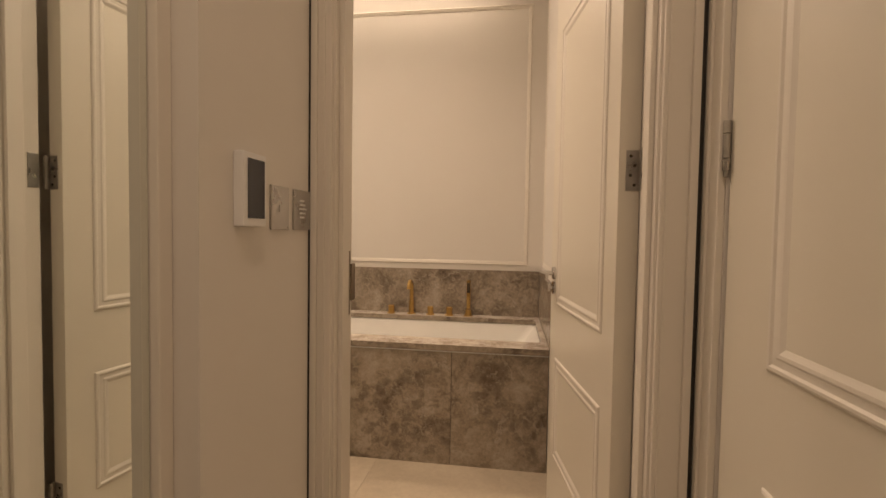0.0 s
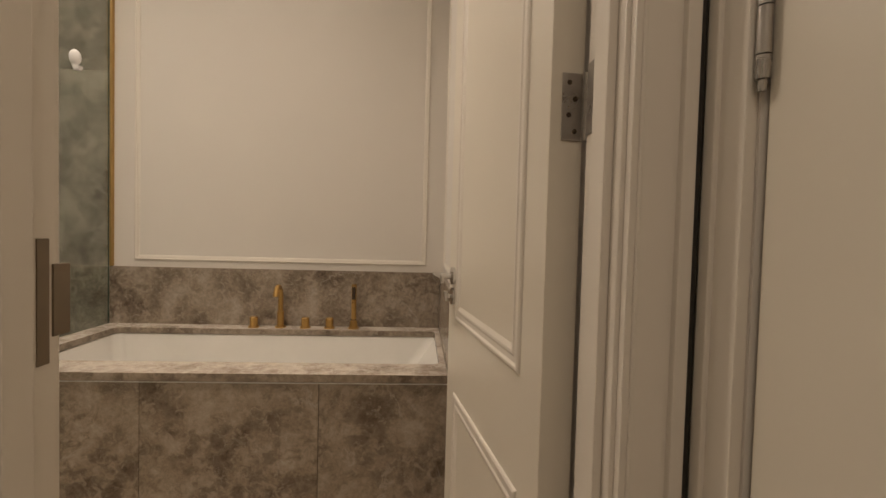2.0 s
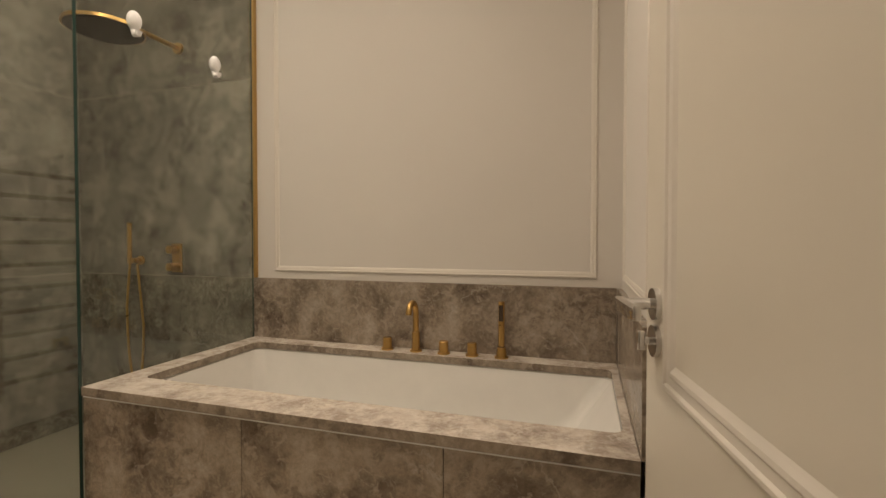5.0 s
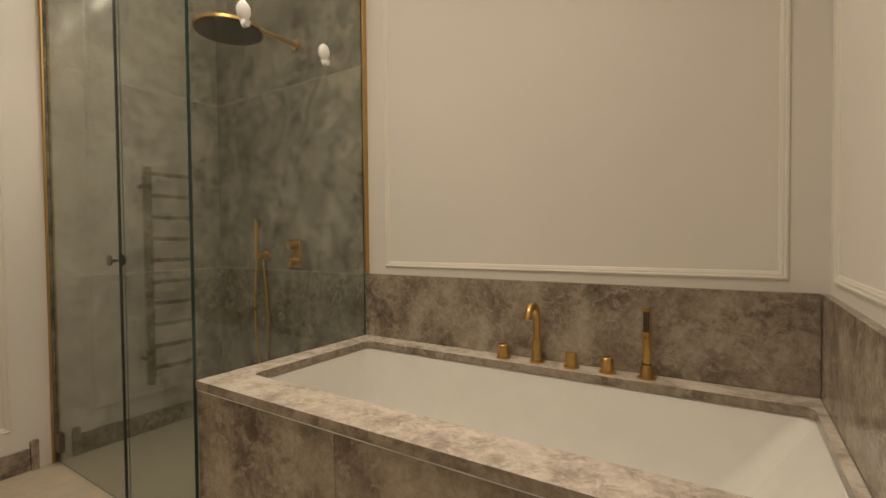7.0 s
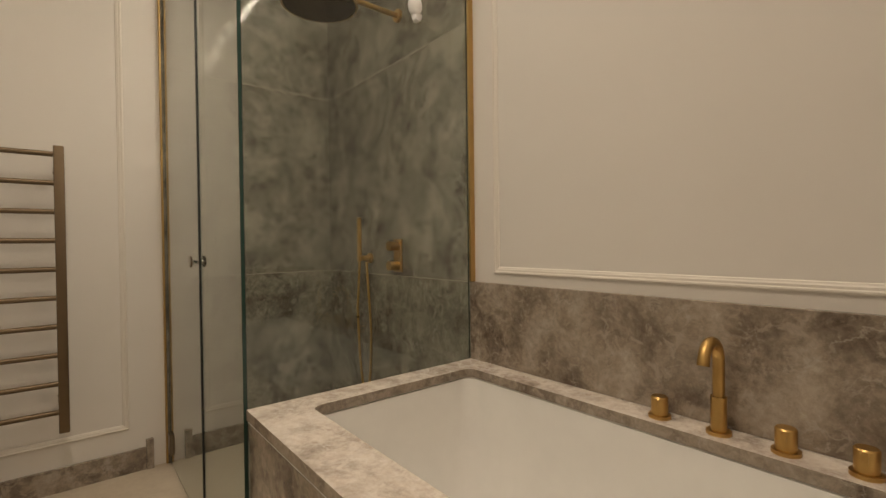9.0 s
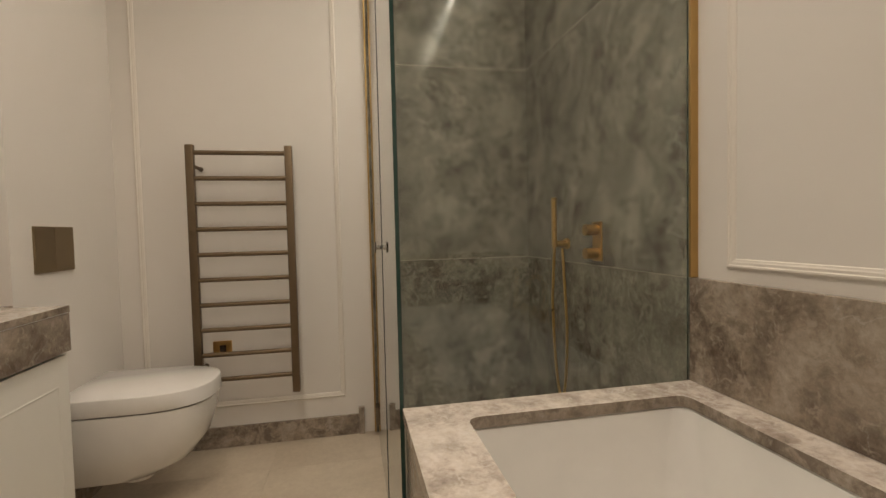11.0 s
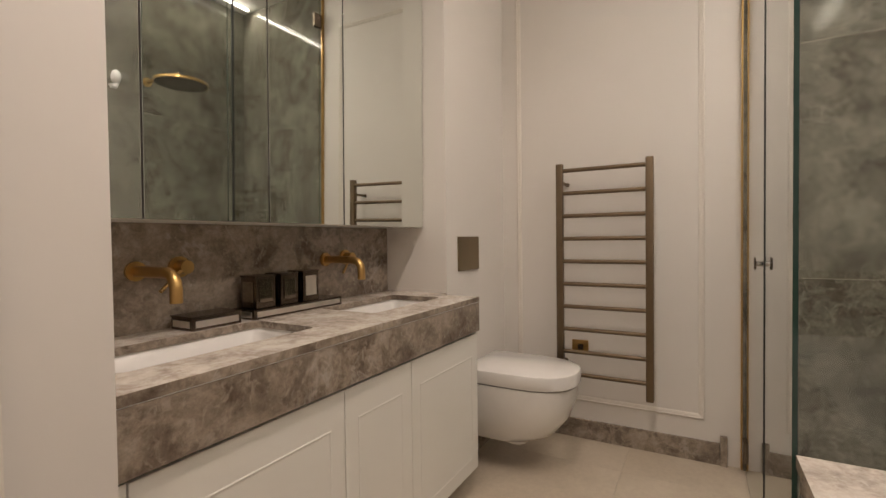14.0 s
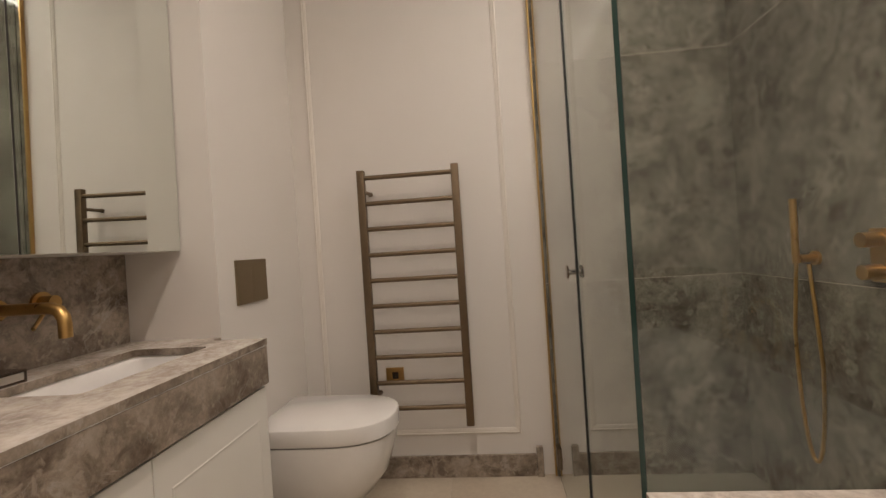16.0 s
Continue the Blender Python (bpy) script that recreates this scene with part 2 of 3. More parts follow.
BOLECTION = [(0, 0), (0.002, 0.0035), (0.006, 0.0055), (0.011, 0.0055), (0.015, 0.0022), (0.026, 0.0022), (0.030, 0.0045), (0.036, 0.004), (0.042, 0.0015), (0.046, 0)]


def link_mesh(name, bm, material, smooth=False):
    bmesh.ops.recalc_face_normals(bm, faces=bm.faces)
    bm.normal_update()
    # upward faces get the lightened marble copy, edges the darker one
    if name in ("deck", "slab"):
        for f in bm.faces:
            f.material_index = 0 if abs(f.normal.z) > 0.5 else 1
    me = bpy.data.meshes.new(name)
    bm.to_mesh(me)
    bm.free()
    for m in material if isinstance(material, (list, tuple)) else [material]:
        me.materials.append(m)
    if smooth:
        for p in me.polygons:
            p.use_smooth = True
        me.set_sharp_from_angle(angle=radians(35))
    return new(name, me)


def thing(name, label, category, at=(0, 0, 0), group="", kind=""):
    ob = new(name)
    ob.empty_display_size = 0.05
    ob.location = at
    return tagged(ob, label, category, group, kind)


def base_of(ob):
    return ob.location + (base_of(ob.parent) if ob.parent else Vector())


def part(name, bm, material, parent, label="", smooth=False):
    bmesh.ops.translate(bm, verts=bm.verts, vec=-base_of(parent))
    ob = link_mesh(name, bm, material, smooth)
    ob.parent = parent
    return tagged(ob, label)


def solid(name, bm, material, label, category, kind="", smooth=False, group=""):
    return tagged(link_mesh(name, bm, material, smooth), label, category, group, kind)


# ---- the shell ----
W, E, N, S = -2.21, 0.70, 3.60, 1.615
HALL, RIGHT = 0.009, 0.914
DOOR_S, DOOR_N = 1.72, 1.835
JAMB_L, JAMB_R = 0.066, 0.805
structure = "structure"
solid("floor_slab", boxes((-2.5, 1.3, -1.0, 3.8, -0.15, -0.006)), GROUT, "pale grout bed under the beige floor tiles", "floor", structure)
solid("ceiling", boxes((-2.5, 1.3, -1.0, 3.8, CEIL, CEIL + 0.12)), CEILING, "plain white painted ceiling", "ceiling", structure)
wall_north = solid("wall_north", boxes((W - 0.15, 1.06, N, N + 0.15, -0.1, CEIL)), WALL, "warm white painted wall behind the bath", "wall", structure)
wall_west = solid("wall_west", boxes((W - 0.15, W, S - 0.3, N, -0.1, CEIL)), WALL, "warm white painted wall behind the towel radiator", "wall", structure)
solid("wall_toilet", boxes((W, -1.54, 1.15, S, -0.1, CEIL)), WALL, "white painted boxed wall behind the toilet", "wall", structure)
solid("wall_vanity", boxes((-1.54, -0.13, 1.13, 1.275, -0.1, CEIL)), WALL, "white painted recess wall behind the vanity", "wall", structure)
wall_hall_west = solid("wall_hall_west", boxes((-0.13, HALL, 1.30, DOOR_S, -0.1, CEIL)), WALL, "pale painted hall wall with controls", "wall", structure)
solid("wall_hall_recess", boxes((-0.13, -0.064, 0.25, 1.30, -0.1, CEIL)), WALL, "pale painted recess wall behind the hall mirror", "wall", structure)
solid("wall_hall_corner", boxes((-0.13, HALL, -0.8, 0.25, -0.1, CEIL)), WALL, "pale painted hall wall beside the mirror", "wall", structure)
wall_door = solid("wall_door", boxes((-0.13, JAMB_L - 0.025, DOOR_S, DOOR_N, -0.1, CEIL), (JAMB_R + 0.025, 1.06, DOOR_S, DOOR_N, -0.1, CEIL), (JAMB_L - 0.025, JAMB_R + 0.025, DOOR_S, DOOR_N, 2.10, CEIL)), WALL, "painted wall with the bathroom doorway", "wall", structure)
solid("wall_hall_east", boxes((RIGHT, 1.08, 1.637, DOOR_S, -0.1, CEIL), (RIGHT, 1.08, -0.8, 0.84, -0.1, CEIL), (RIGHT, 1.08, 0.84, 1.637, 2.06, CEIL), (1.06, 1.16, 0.8, 1.72, -0.1, 2.1)), WALL, "pale painted hall wall round the side door", "wall", structure)
solid("wall_hall_south", boxes((-0.13, 1.08, -0.95, -0.8, -0.1, CEIL)), WALL, "pale painted wall closing the hall", "wall", structure)
wall_east = solid("wall_east", boxes((E, 1.06, 2.72, N, -0.1, CEIL)), WALL, "warm white painted wall at the bath end", "wall", structure)
solid("wall_pocket", boxes((0.93, 1.06, DOOR_N, 2.72, -0.1, CEIL)), WALL, "painted wall behind the open door", "wall", structure)

# wall panel frames
part("panel_moulding", moulding(bmesh.new(), (-0.888, N, 0.903), (1, 0, 0), (0, 0, 1), 1.495, 1.637, PANEL), TRIM, wall_north)
part("panel_moulding", moulding(bmesh.new(), (E, 3.50, 0.905), (0, -1, 0), (0, 0, 1), 0.68, 1.635, PANEL), TRIM, wall_east)
part("panel_moulding", moulding(bmesh.new(), (W, 1.70, 0.195), (0, 1, 0), (0, 0, 1), 0.905, 2.30, PANEL), TRIM, wall_west)
skirt = solid("baseboard", boxes((W, W + 0.014, S + 0.014, 2.665, 0, 0.099), bevel=0.0015), STONE, "brown grey marble skirting along the wall", "baseboard", structure)
solid("baseboard", boxes((W + 0.014, -1.495, S, S + 0.014, 0, 0.099), bevel=0.0015), STONE, "brown grey marble skirting behind the toilet", "baseboard", structure)
solid("trim", boxes((W, W + 0.022, 2.666, 2.695, 0, 0.135), bevel=0.002), STONE, "small marble end block of the skirting", "trim", structure)


# ---- bathroom doorway ----
doorway = thing("door_frame", "white painted door frame with moulded casing", "door frame", (0.43, DOOR_S, 0), kind=structure)
part("jamb", boxes((JAMB_L - 0.025, JAMB_L, DOOR_S - 0.002, DOOR_N + 0.002, 0, 2.10), bevel=0.002), TRIM, doorway)
part("jamb", boxes((JAMB_R, JAMB_R + 0.025, DOOR_S - 0.002, DOOR_N + 0.002, 0, 2.10), bevel=0.002), TRIM, doorway)
part("head_jamb", boxes((JAMB_L, JAMB_R, DOOR_S - 0.002, DOOR_N + 0.002, 2.075, 2.10), bevel=0.002), TRIM, doorway)
part("door_stop", boxes((JAMB_L, JAMB_L + 0.012, DOOR_S + 0.02, DOOR_S + 0.065, 0, 2.075), bevel=0.002), TRIM, doorway)
part("door_stop", boxes((JAMB_R - 0.012, JAMB_R, DOOR_S + 0.02, DOOR_S + 0.065, 0, 2.075), bevel=0.002), TRIM, doorway)
part("casing", boxes((HALL + 0.001, JAMB_L - 0.006, DOOR_S - 0.016, DOOR_S, 0, 2.15), (HALL + 0.001, HALL + 0.018, DOOR_S - 0.026, DOOR_S - 0.014, 0, 2.15), (HALL + 0.030, HALL + 0.036, DOOR_S - 0.020, DOOR_S - 0.014, 0, 2.15), bevel=0.002), TRIM, doorway)
part("casing", boxes((JAMB_R + 0.006, JAMB_R + 0.079, DOOR_S - 0.016, DOOR_S, 0, 2.18), (JAMB_R + 0.062, JAMB_R + 0.079, DOOR_S - 0.026, DOOR_S - 0.014, 0, 2.18), (JAMB_R + 0.014, JAMB_R + 0.02, DOOR_S - 0.0185, DOOR_S - 0.014, 0, 2.18), bevel=0.002), TRIM, doorway)
part("casing", boxes((HALL + 0.001, JAMB_R + 0.079, DOOR_S - 0.016, DOOR_S, 2.105, 2.18), bevel=0.002), TRIM, doorway)
part("casing", boxes((0.002, JAMB_L - 0.006, DOOR_N, DOOR_N + 0.016, 0, 2.18), (0.002, 0.012, DOOR_N, DOOR_N + 0.024, 0, 2.18), (0.026, 0.032, DOOR_N, DOOR_N + 0.020, 0, 2.18), bevel=0.002), TRIM, doorway)
part("casing", boxes((JAMB_R + 0.02, JAMB_R + 0.1, DOOR_N, DOOR_N + 0.016, 0, 2.18), bevel=0.002), TRIM, doorway)
strike = bmesh.new()
box(strike, JAMB_L, JAMB_L + 0.002, DOOR_N - 0.032, DOOR_N - 0.012, 0.885, 1.055, 0.0006)
box(strike, JAMB_L - 0.004, JAMB_L + 0.003, DOOR_N - 0.006, DOOR_N + 0.024, 0.92, 1.02, 0.001)
part("strike_plate", strike, BRONZE, doorway, "dark bronze strike plate with curved lip")


# dark strips laid where shade falls at the casing edges
solid("trim", boxes((0.8845, 0.8935, 1.7005, 1.7035, 0, 2.1)), GAP_SHADE, "thin dark strip painted as shade between the two casings", "trim", structure)
solid("trim", boxes((HALL + 0.0002, HALL + 0.0032, 1.6895, 1.6935, 0, 2.15)), GAP_SHADE, "thin dark strip painted as shade beside the door casing", "trim", structure)

# ---- doors ----
def door_leaf(name, label, width, height, thick, panels, side=1, lead=0.0, back=0.0):
    """A leaf from its hinge edge along +x, faces at y=0 (towards -y) and y=thick; panels rows (x0, z0, w, h)."""
    t = thing(name, label, "door", kind=structure)
    part("leaf", boxes((lead, width, back, thick, 0.008, height), bevel=0.002), DOOR, t)
    for x0, z0, w, h in panels:
        if side > 0:
            frame_bm = moulding(bmesh.new(), (x0, 0, z0), (1, 0, 0), (0, 0, 1), w, h, BOLECTION)
        else:
            frame_bm = moulding(bmesh.new(), (x0 + w, thick, z0), (-1, 0, 0), (0, 0, 1), w, h, BOLECTION)
        part("panel_moulding", frame_bm, TRIM, t)
    return t


LEAF_W, THICK = 0.665, 0.042
bath_door = door_leaf("door_1", "cream panelled door standing open into the bathroom", LEAF_W, 2.06, THICK,
                      [(0.068, 0.833, 0.50, 1.05), (0.068, 0.24, 0.50, 0.39)], side=-1, lead=-0.02, back=-0.012)
for z in (0.2, 1.222, 1.8):
    knuckle = bmesh.new()
    for k in range(5):
        rod(knuckle, (-0.029, -0.013, z + k * 0.0205), (-0.029, -0.013, z + k * 0.0205 + 0.0198), 0.0065, seg=12)
    hng = part("hinge", knuckle, STEEL, bath_door, "satin steel butt hinge", True)
    flap = boxes((-0.0225, -0.0202, -0.008, 0.024, z, z + 0.102), bevel=0.0006)
    part("hinge_leaf", flap, STEEL, hng)
    screws = bmesh.new()
    for k in range(4):
        rod(screws, (-0.0232, 0.003 + 0.010 * (k % 2), z + 0.014 + k * 0.0245), (-0.022, 0.003 + 0.010 * (k % 2), z + 0.014 + k * 0.0245), 0.004, seg=10)
    part("screw", screws, ANTIQUE, hng)
HX = LEAF_W - 0.058
lever = bmesh.new()
rod(lever, (HX, THICK, 0.955), (HX, THICK + 0.008, 0.955), 0.025, seg=24)
rod(lever, (HX, THICK + 0.008, 0.955), (HX, THICK + 0.055, 0.955), 0.009, seg=12)
box(lever, HX - 0.105, HX + 0.01, THICK + 0.05, THICK + 0.062, 0.944, 0.966, 0.003)
part("door_handle", lever, CHROME, bath_door, "polished chrome lever handle on a round rose", True)
key = bmesh.new()
rod(key, (HX, THICK, 0.897), (HX, THICK + 0.008, 0.897), 0.025, seg=24)
rod(key, (HX, THICK + 0.008, 0.897), (HX, THICK + 0.02, 0.897), 0.006, seg=10)
box(key, HX - 0.006, HX + 0.006, THICK + 0.018, THICK + 0.03, 0.882, 0.912, 0.003)
part("thumb_turn", key, CHROME, bath_door, "polished chrome thumb turn", True)
bath_door.matrix_basis = pose(0.798, 1.893, 0, 0, 0, 98.2)
part("hinge_leaf", boxes((JAMB_R - 0.0022, JAMB_R, DOOR_N - 0.033, DOOR_N - 0.001, 1.222, 1.324), bevel=0.0006), STEEL, doorway, "satin steel hinge flap")

side_door = door_leaf("door_2", "cream panelled door closed in the hall wall", 0.785, 2.05, 0.04,
                      [(0.16, 0.888, 0.455, 1.01), (0.16, 0.22, 0.455, 0.47)])
barrel = bmesh.new()
for k in range(3):
    z, d = 1.240 + (0, 0.025, 0.074)[k], (0.0235, 0.0475, 0.0245)[k]
    rod(barrel, (0.0, -0.008, z), (0.0, -0.008, z + d), 0.0075, seg=12)
rod(barrel, (0, -0.008, 1.228), (0, -0.008, 1.240), 0.0045, seg=10)
part("hinge", barrel, STEEL, side_door, "satin steel barrel hinge", True)
side_door.matrix_basis = pose(RIGHT + 0.004, 1.631, 0, 0, 0, -90)
side_frame = thing("door_frame", "white painted casing round the side door", "door frame", (RIGHT, 1.7, 0), kind=structure)
part("casing", boxes((RIGHT - 0.014, RIGHT, 1.640, 1.70, 0, 2.12), (RIGHT - 0.020, RIGHT, 1.680, 1.70, 0, 2.12), bevel=0.002), TRIM, side_frame)
part("casing", boxes((RIGHT - 0.018, RIGHT, 0.745, 0.836, 0, 2.12), bevel=0.002), TRIM, side_frame)
part("casing", boxes((RIGHT - 0.018, RIGHT, 0.745, 1.70, 2.064, 2.13), bevel=0.002), TRIM, side_frame)

# ---- hall fittings ----
hall_mirror = thing("wall_mirror", "tall mirror set back in a white painted frame", "mirror", (-0.06, 0.75, 0))
part("glass", boxes((-0.063, -0.052, 0.264, 1.268, 0.02, 2.3)), MIRROR, hall_mirror)
part("frame", boxes((-0.063, -0.036, 1.27, 1.2995, 0, 2.4), bevel=0.003), TRIM, hall_mirror)
part("frame", boxes((-0.063, HALL + 0.012, 0.25, 0.262, 0, 2.4), bevel=0.003), TRIM, hall_mirror)
thermo = thing("thermostat", "white wall thermostat with a dark screen", "thermostat", (HALL, 1.432, 1.114))
part("body", boxes((HALL, HALL + 0.020, 1.388, 1.464, 1.114, 1.247), bevel=0.003), PLASTIC, thermo)
part("screen", boxes((HALL + 0.0202, HALL + 0.0212, 1.401, 1.456, 1.129, 1.236)), SCREEN, thermo, "dark glass screen")
switch = thing("switch_plate", "brushed steel switch plate on the hall wall", "switch", (HALL, 1.548, 1.109))
part("plate", boxes((HALL, HALL + 0.005, 1.510, 1.584, 1.109, 1.200), bevel=0.0015), STEEL, switch)
part("toggle", boxes((HALL + 0.005, HALL + 0.007, 1.540, 1.553, 1.146, 1.162), bevel=0.0006), STEEL, switch)
keypad = thing("keypad_plate", "brushed steel control plate with engraved lines", "switch", (HALL, 1.648, 1.109))
part("plate", boxes((HALL, HALL + 0.005, 1.608, 1.690, 1.109, 1.200), bevel=0.0015), STEEL, keypad)
for k, (a, b) in enumerate(((1.635, 1.655), (1.635, 1.662), (1.632, 1.668), (1.635, 1.660), (1.635, 1.655))):
    part("button", boxes((HALL + 0.005, HALL + 0.0066, a, b, 1.136 + k * 0.0095, 1.140 + k * 0.0095)), PLASTIC, keypad)

# ---- bath ----
RIM = 0.577
BX0, BX1, BY0, BY1 = -1.0, E - 0.021, 2.765, N - 0.021
bath = thing("bathtub", "white built-in bathtub in a brown grey marble surround", "bathtub", (-0.15, 3.17, 0))
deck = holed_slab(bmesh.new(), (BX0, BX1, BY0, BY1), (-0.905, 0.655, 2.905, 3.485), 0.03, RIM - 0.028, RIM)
# top light is in the colour: pale deck face, darker edges
part("deck", deck, [LIT_STONE, STONE], bath, "polished marble deck")
tub = bmesh.new()
inner = []
for inset_l, inset_r, inset_y, z, r in ((-0.012, -0.012, -0.012, RIM - 0.029, 0.04), (-0.002, 0.002, -0.002, RIM - 0.034, 0.045), (0.02, 0.10, 0.012, 0.40, 0.06), (0.055, 0.24, 0.035, 0.20, 0.09), (0.09, 0.30, 0.06, 0.145, 0.1), (0.15, 0.36, 0.12, 0.13, 0.1)):
    inner.append((rounded(-0.905 + inset_l, 0.655 - inset_r, 2.905 + inset_y, 3.485 - inset_y, r, 8), z))
loft(tub, inner, cap_first=False, cap_last=True)
part("tub", tub, ACRYLIC, bath, "glossy white tub with sloping ends", True)
for k, (a, b) in enumerate(((BX0 + 0.0005, -0.376), (-0.374, 0.2295), (0.2315, BX1))):
    part("apron_panel", boxes((a, b, BY0 + 0.006, BY0 + 0.026, 0.0, RIM - 0.034), bevel=0.001), STONE, bath, "brown grey marble apron slab")
part("joint_line", boxes((BX0 + 0.002, BX1, BY0 + 0.003, BY0 + 0.02, RIM - 0.0338, RIM - 0.0305)), PLASTIC, bath, "white sealant line")
part("end_panel", boxes((BX0 + 0.0005, BX0 + 0.02, BY0 + 0.027, BY1, 0.0, RIM - 0.03), bevel=0.001), STONE, bath)
SPLASH = 0.868
solid("splashback", boxes((BX0, BX1, N - 0.02, N - 0.0005, RIM, SPLASH), bevel=0.0012), STONE, "brown grey marble splashback above the bath", "splashback", structure)
solid("splashback", boxes((E - 0.02, E - 0.0005, 2.765, N - 0.0205, RIM, SPLASH), bevel=0.0012), STONE, "brown grey marble splashback at the bath end", "splashback", structure)


def tap_handle(x, label):
    t = thing("bath_tap", label, "tap", (x, 3.532, RIM), group="bath deck taps")
    bm = bmesh.new()
    rod(bm, (x, 3.532, RIM), (x, 3.532, RIM + 0.008), 0.026, seg=28)
    part("base", bm, BRASS, t, "", True)
    bm = bmesh.new()
    rod(bm, (x, 3.532, RIM + 0.008), (x, 3.532, RIM + 0.05), 0.0195, seg=28)
    rod(bm, (x, 3.532, RIM + 0.05), (x, 3.532, RIM + 0.053), 0.0195, 0.017, seg=28)
    part("knob", bm, BRASS, t, "", True)
    bm = bmesh.new()
    box(bm, x - 0.005, x + 0.005, 3.511, 3.5136, RIM + 0.03, RIM + 0.045, 0.0005)
    part("marker", bm, BRASS, t)


for x in (-0.262, -0.004, 0.118):
    tap_handle(x, "brushed brass round deck tap on the bath rim")
spout = thing("bath_spout", "brushed brass swan neck spout on the bath rim", "faucet", (-0.13, 3.535, RIM))
bm = bmesh.new()
rod(bm, (-0.13, 3.535, RIM), (-0.13, 3.535, RIM + 0.008), 0.026, seg=28)
rod(bm, (-0.13, 3.535, RIM + 0.008), (-0.13, 3.535, RIM + 0.085), 0.0165, seg=24)
part("base", bm, BRASS, spout, "", True)
arc = [(-0.13, 3.535, RIM + 0.08), (-0.13, 3.535, RIM + 0.13), (-0.13, 3.535, RIM + 0.165)]
arc += [(-0.13, 3.535 - 0.042 * (1 - math.cos(a)), RIM + 0.165 + 0.048 * math.sin(a)) for a in [math.pi * k / 12 for k in range(1, 12)]]
arc += [(-0.13, 3.450, RIM + 0.168)]
part("neck", tube(bmesh.new(), arc, 0.0125, 16), BRASS, spout, "", True)
wand = thing("bath_hand_shower", "brushed brass hand shower standing on the bath rim", "hand shower", (0.24, 3.535, RIM))
bm = bmesh.new()
rod(bm, (0.24, 3.535, RIM), (0.24, 3.535, RIM + 0.006), 0.028, seg=28)
rod(bm, (0.24, 3.535, RIM + 0.006), (0.24, 3.535, RIM + 0.04), 0.022, 0.017, seg=28)
part("holder", bm, BRASS, wand, "", True)
bm = bmesh.new()
rod(bm, (0.24, 3.535, RIM + 0.04), (0.24, 3.535, RIM + 0.228), 0.0125, seg=20)
part("handle", bm, BRASS, wand, "", True)
part("spray_face", boxes((0.231, 0.249, 3.520, 3.524, RIM + 0.15, RIM + 0.215), bevel=0.002), ANTIQUE, wand, "dark spray face")
bm = bmesh.new()
rod(bm, (0.24, 3.535, RIM + 0.044), (0.24, 3.535, RIM + 0.048), 0.0135, seg=20)
part("ring", bm, ANTIQUE, wand, "", True)

# ---- shower ----
JOINTS = (0.0, 0.867, 1.845, CEIL)
clad_n = thing("shower_cladding", "grey green marble slabs cladding the shower back wall", "wall cladding", (-1.6, N, 0), kind=structure)
clad_w = thing("shower_cladding", "grey green marble slabs cladding the shower side wall", "wall cladding", (W, 3.15, 0), kind=structure)
for a, b in zip(JOINTS, JOINTS[1:]):
    part("marble_slab", boxes((W + 0.02, BX0 - 0.001, N - 0.02, N - 0.0005, a + 0.001, b - 0.001), bevel=0.001), SHOWERSTONE, clad_n)
    part("marble_slab", boxes((W + 0.0005, W + 0.02, 2.753, N - 0.0005, a + 0.001, b - 0.001), bevel=0.001), SHOWERSTONE, clad_w)
part("joint_line", boxes((W + 0.021, BX0 - 0.001, N - 0.0203, N - 0.001, 0.8662, 0.8678), (W + 0.021, BX0 - 0.001, N - 0.0203, N - 0.001, 1.8443, 1.8457)), GROUT, clad_n)
part("joint_line", boxes((W + 0.001, W + 0.0203, 2.755, N - 0.021, 0.8662, 0.8678), (W + 0.001, W + 0.0203, 2.755, N - 0.021, 1.8443, 1.8457)), GROUT, clad_w)
solid("trim", boxes((BX0, BX0 + 0.009, N - 0.023, N, SPLASH + 0.001, CEIL), bevel=0.001), BRASSTRIM, "brushed brass edge trim of the marble cladding", "trim", structure)
solid("trim", boxes((W, W + 0.0215, 2.7445, 2.7515, 0.002, CEIL), bevel=0.001), BRASSTRIM, "brushed brass edge trim beside the shower glass", "trim", structure)
GY, TOPG = 2.763, 2.70


def pane(name, bm_rows, edges, parent, label=""):
    """A glass sheet; its rim is the green cut edge."""
    bm = bmesh.new()
    box(bm, *bm_rows, bevel=0.0)
    bm.normal_update()
    for f in bm.faces:
        f.material_index = 1 if max(range(3), key=lambda k: abs(f.normal[k])) != edges else 0
    ob = part(name, bm, [GLASS, GLASSEDGE], parent, label)
    ob.visible_shadow = False
    return ob


screen = thing("shower_screen", "clear green tinted frameless glass shower screen", "shower screen", (-1.3, GY, 0))
pane("fixed_pane", (-1.463, -1.002, GY - 0.005, GY + 0.005, 0.006, TOPG), 1, screen)
pane("return_pane", (-1.0125, -1.0025, GY + 0.006, N - 0.022, 0.006, TOPG), 0, screen)
part("seal", boxes((-1.502, -1.493, GY - 0.006, GY + 0.006, 0.01, TOPG)), RUBBER, screen, "dark door seal strip")
pane("seal_strip", (-1.4925, -1.4655, GY - 0.003, GY + 0.003, 0.008, TOPG), 1, screen, "clear seal strip")
glass_door = thing("shower_door", "clear glass shower door with bronze hinges, closed", "shower door", (-1.9, GY, 0))
pane("door_pane", (W + 0.03, -1.5045, GY - 0.004, GY + 0.004, 0.012, TOPG), 1, glass_door)
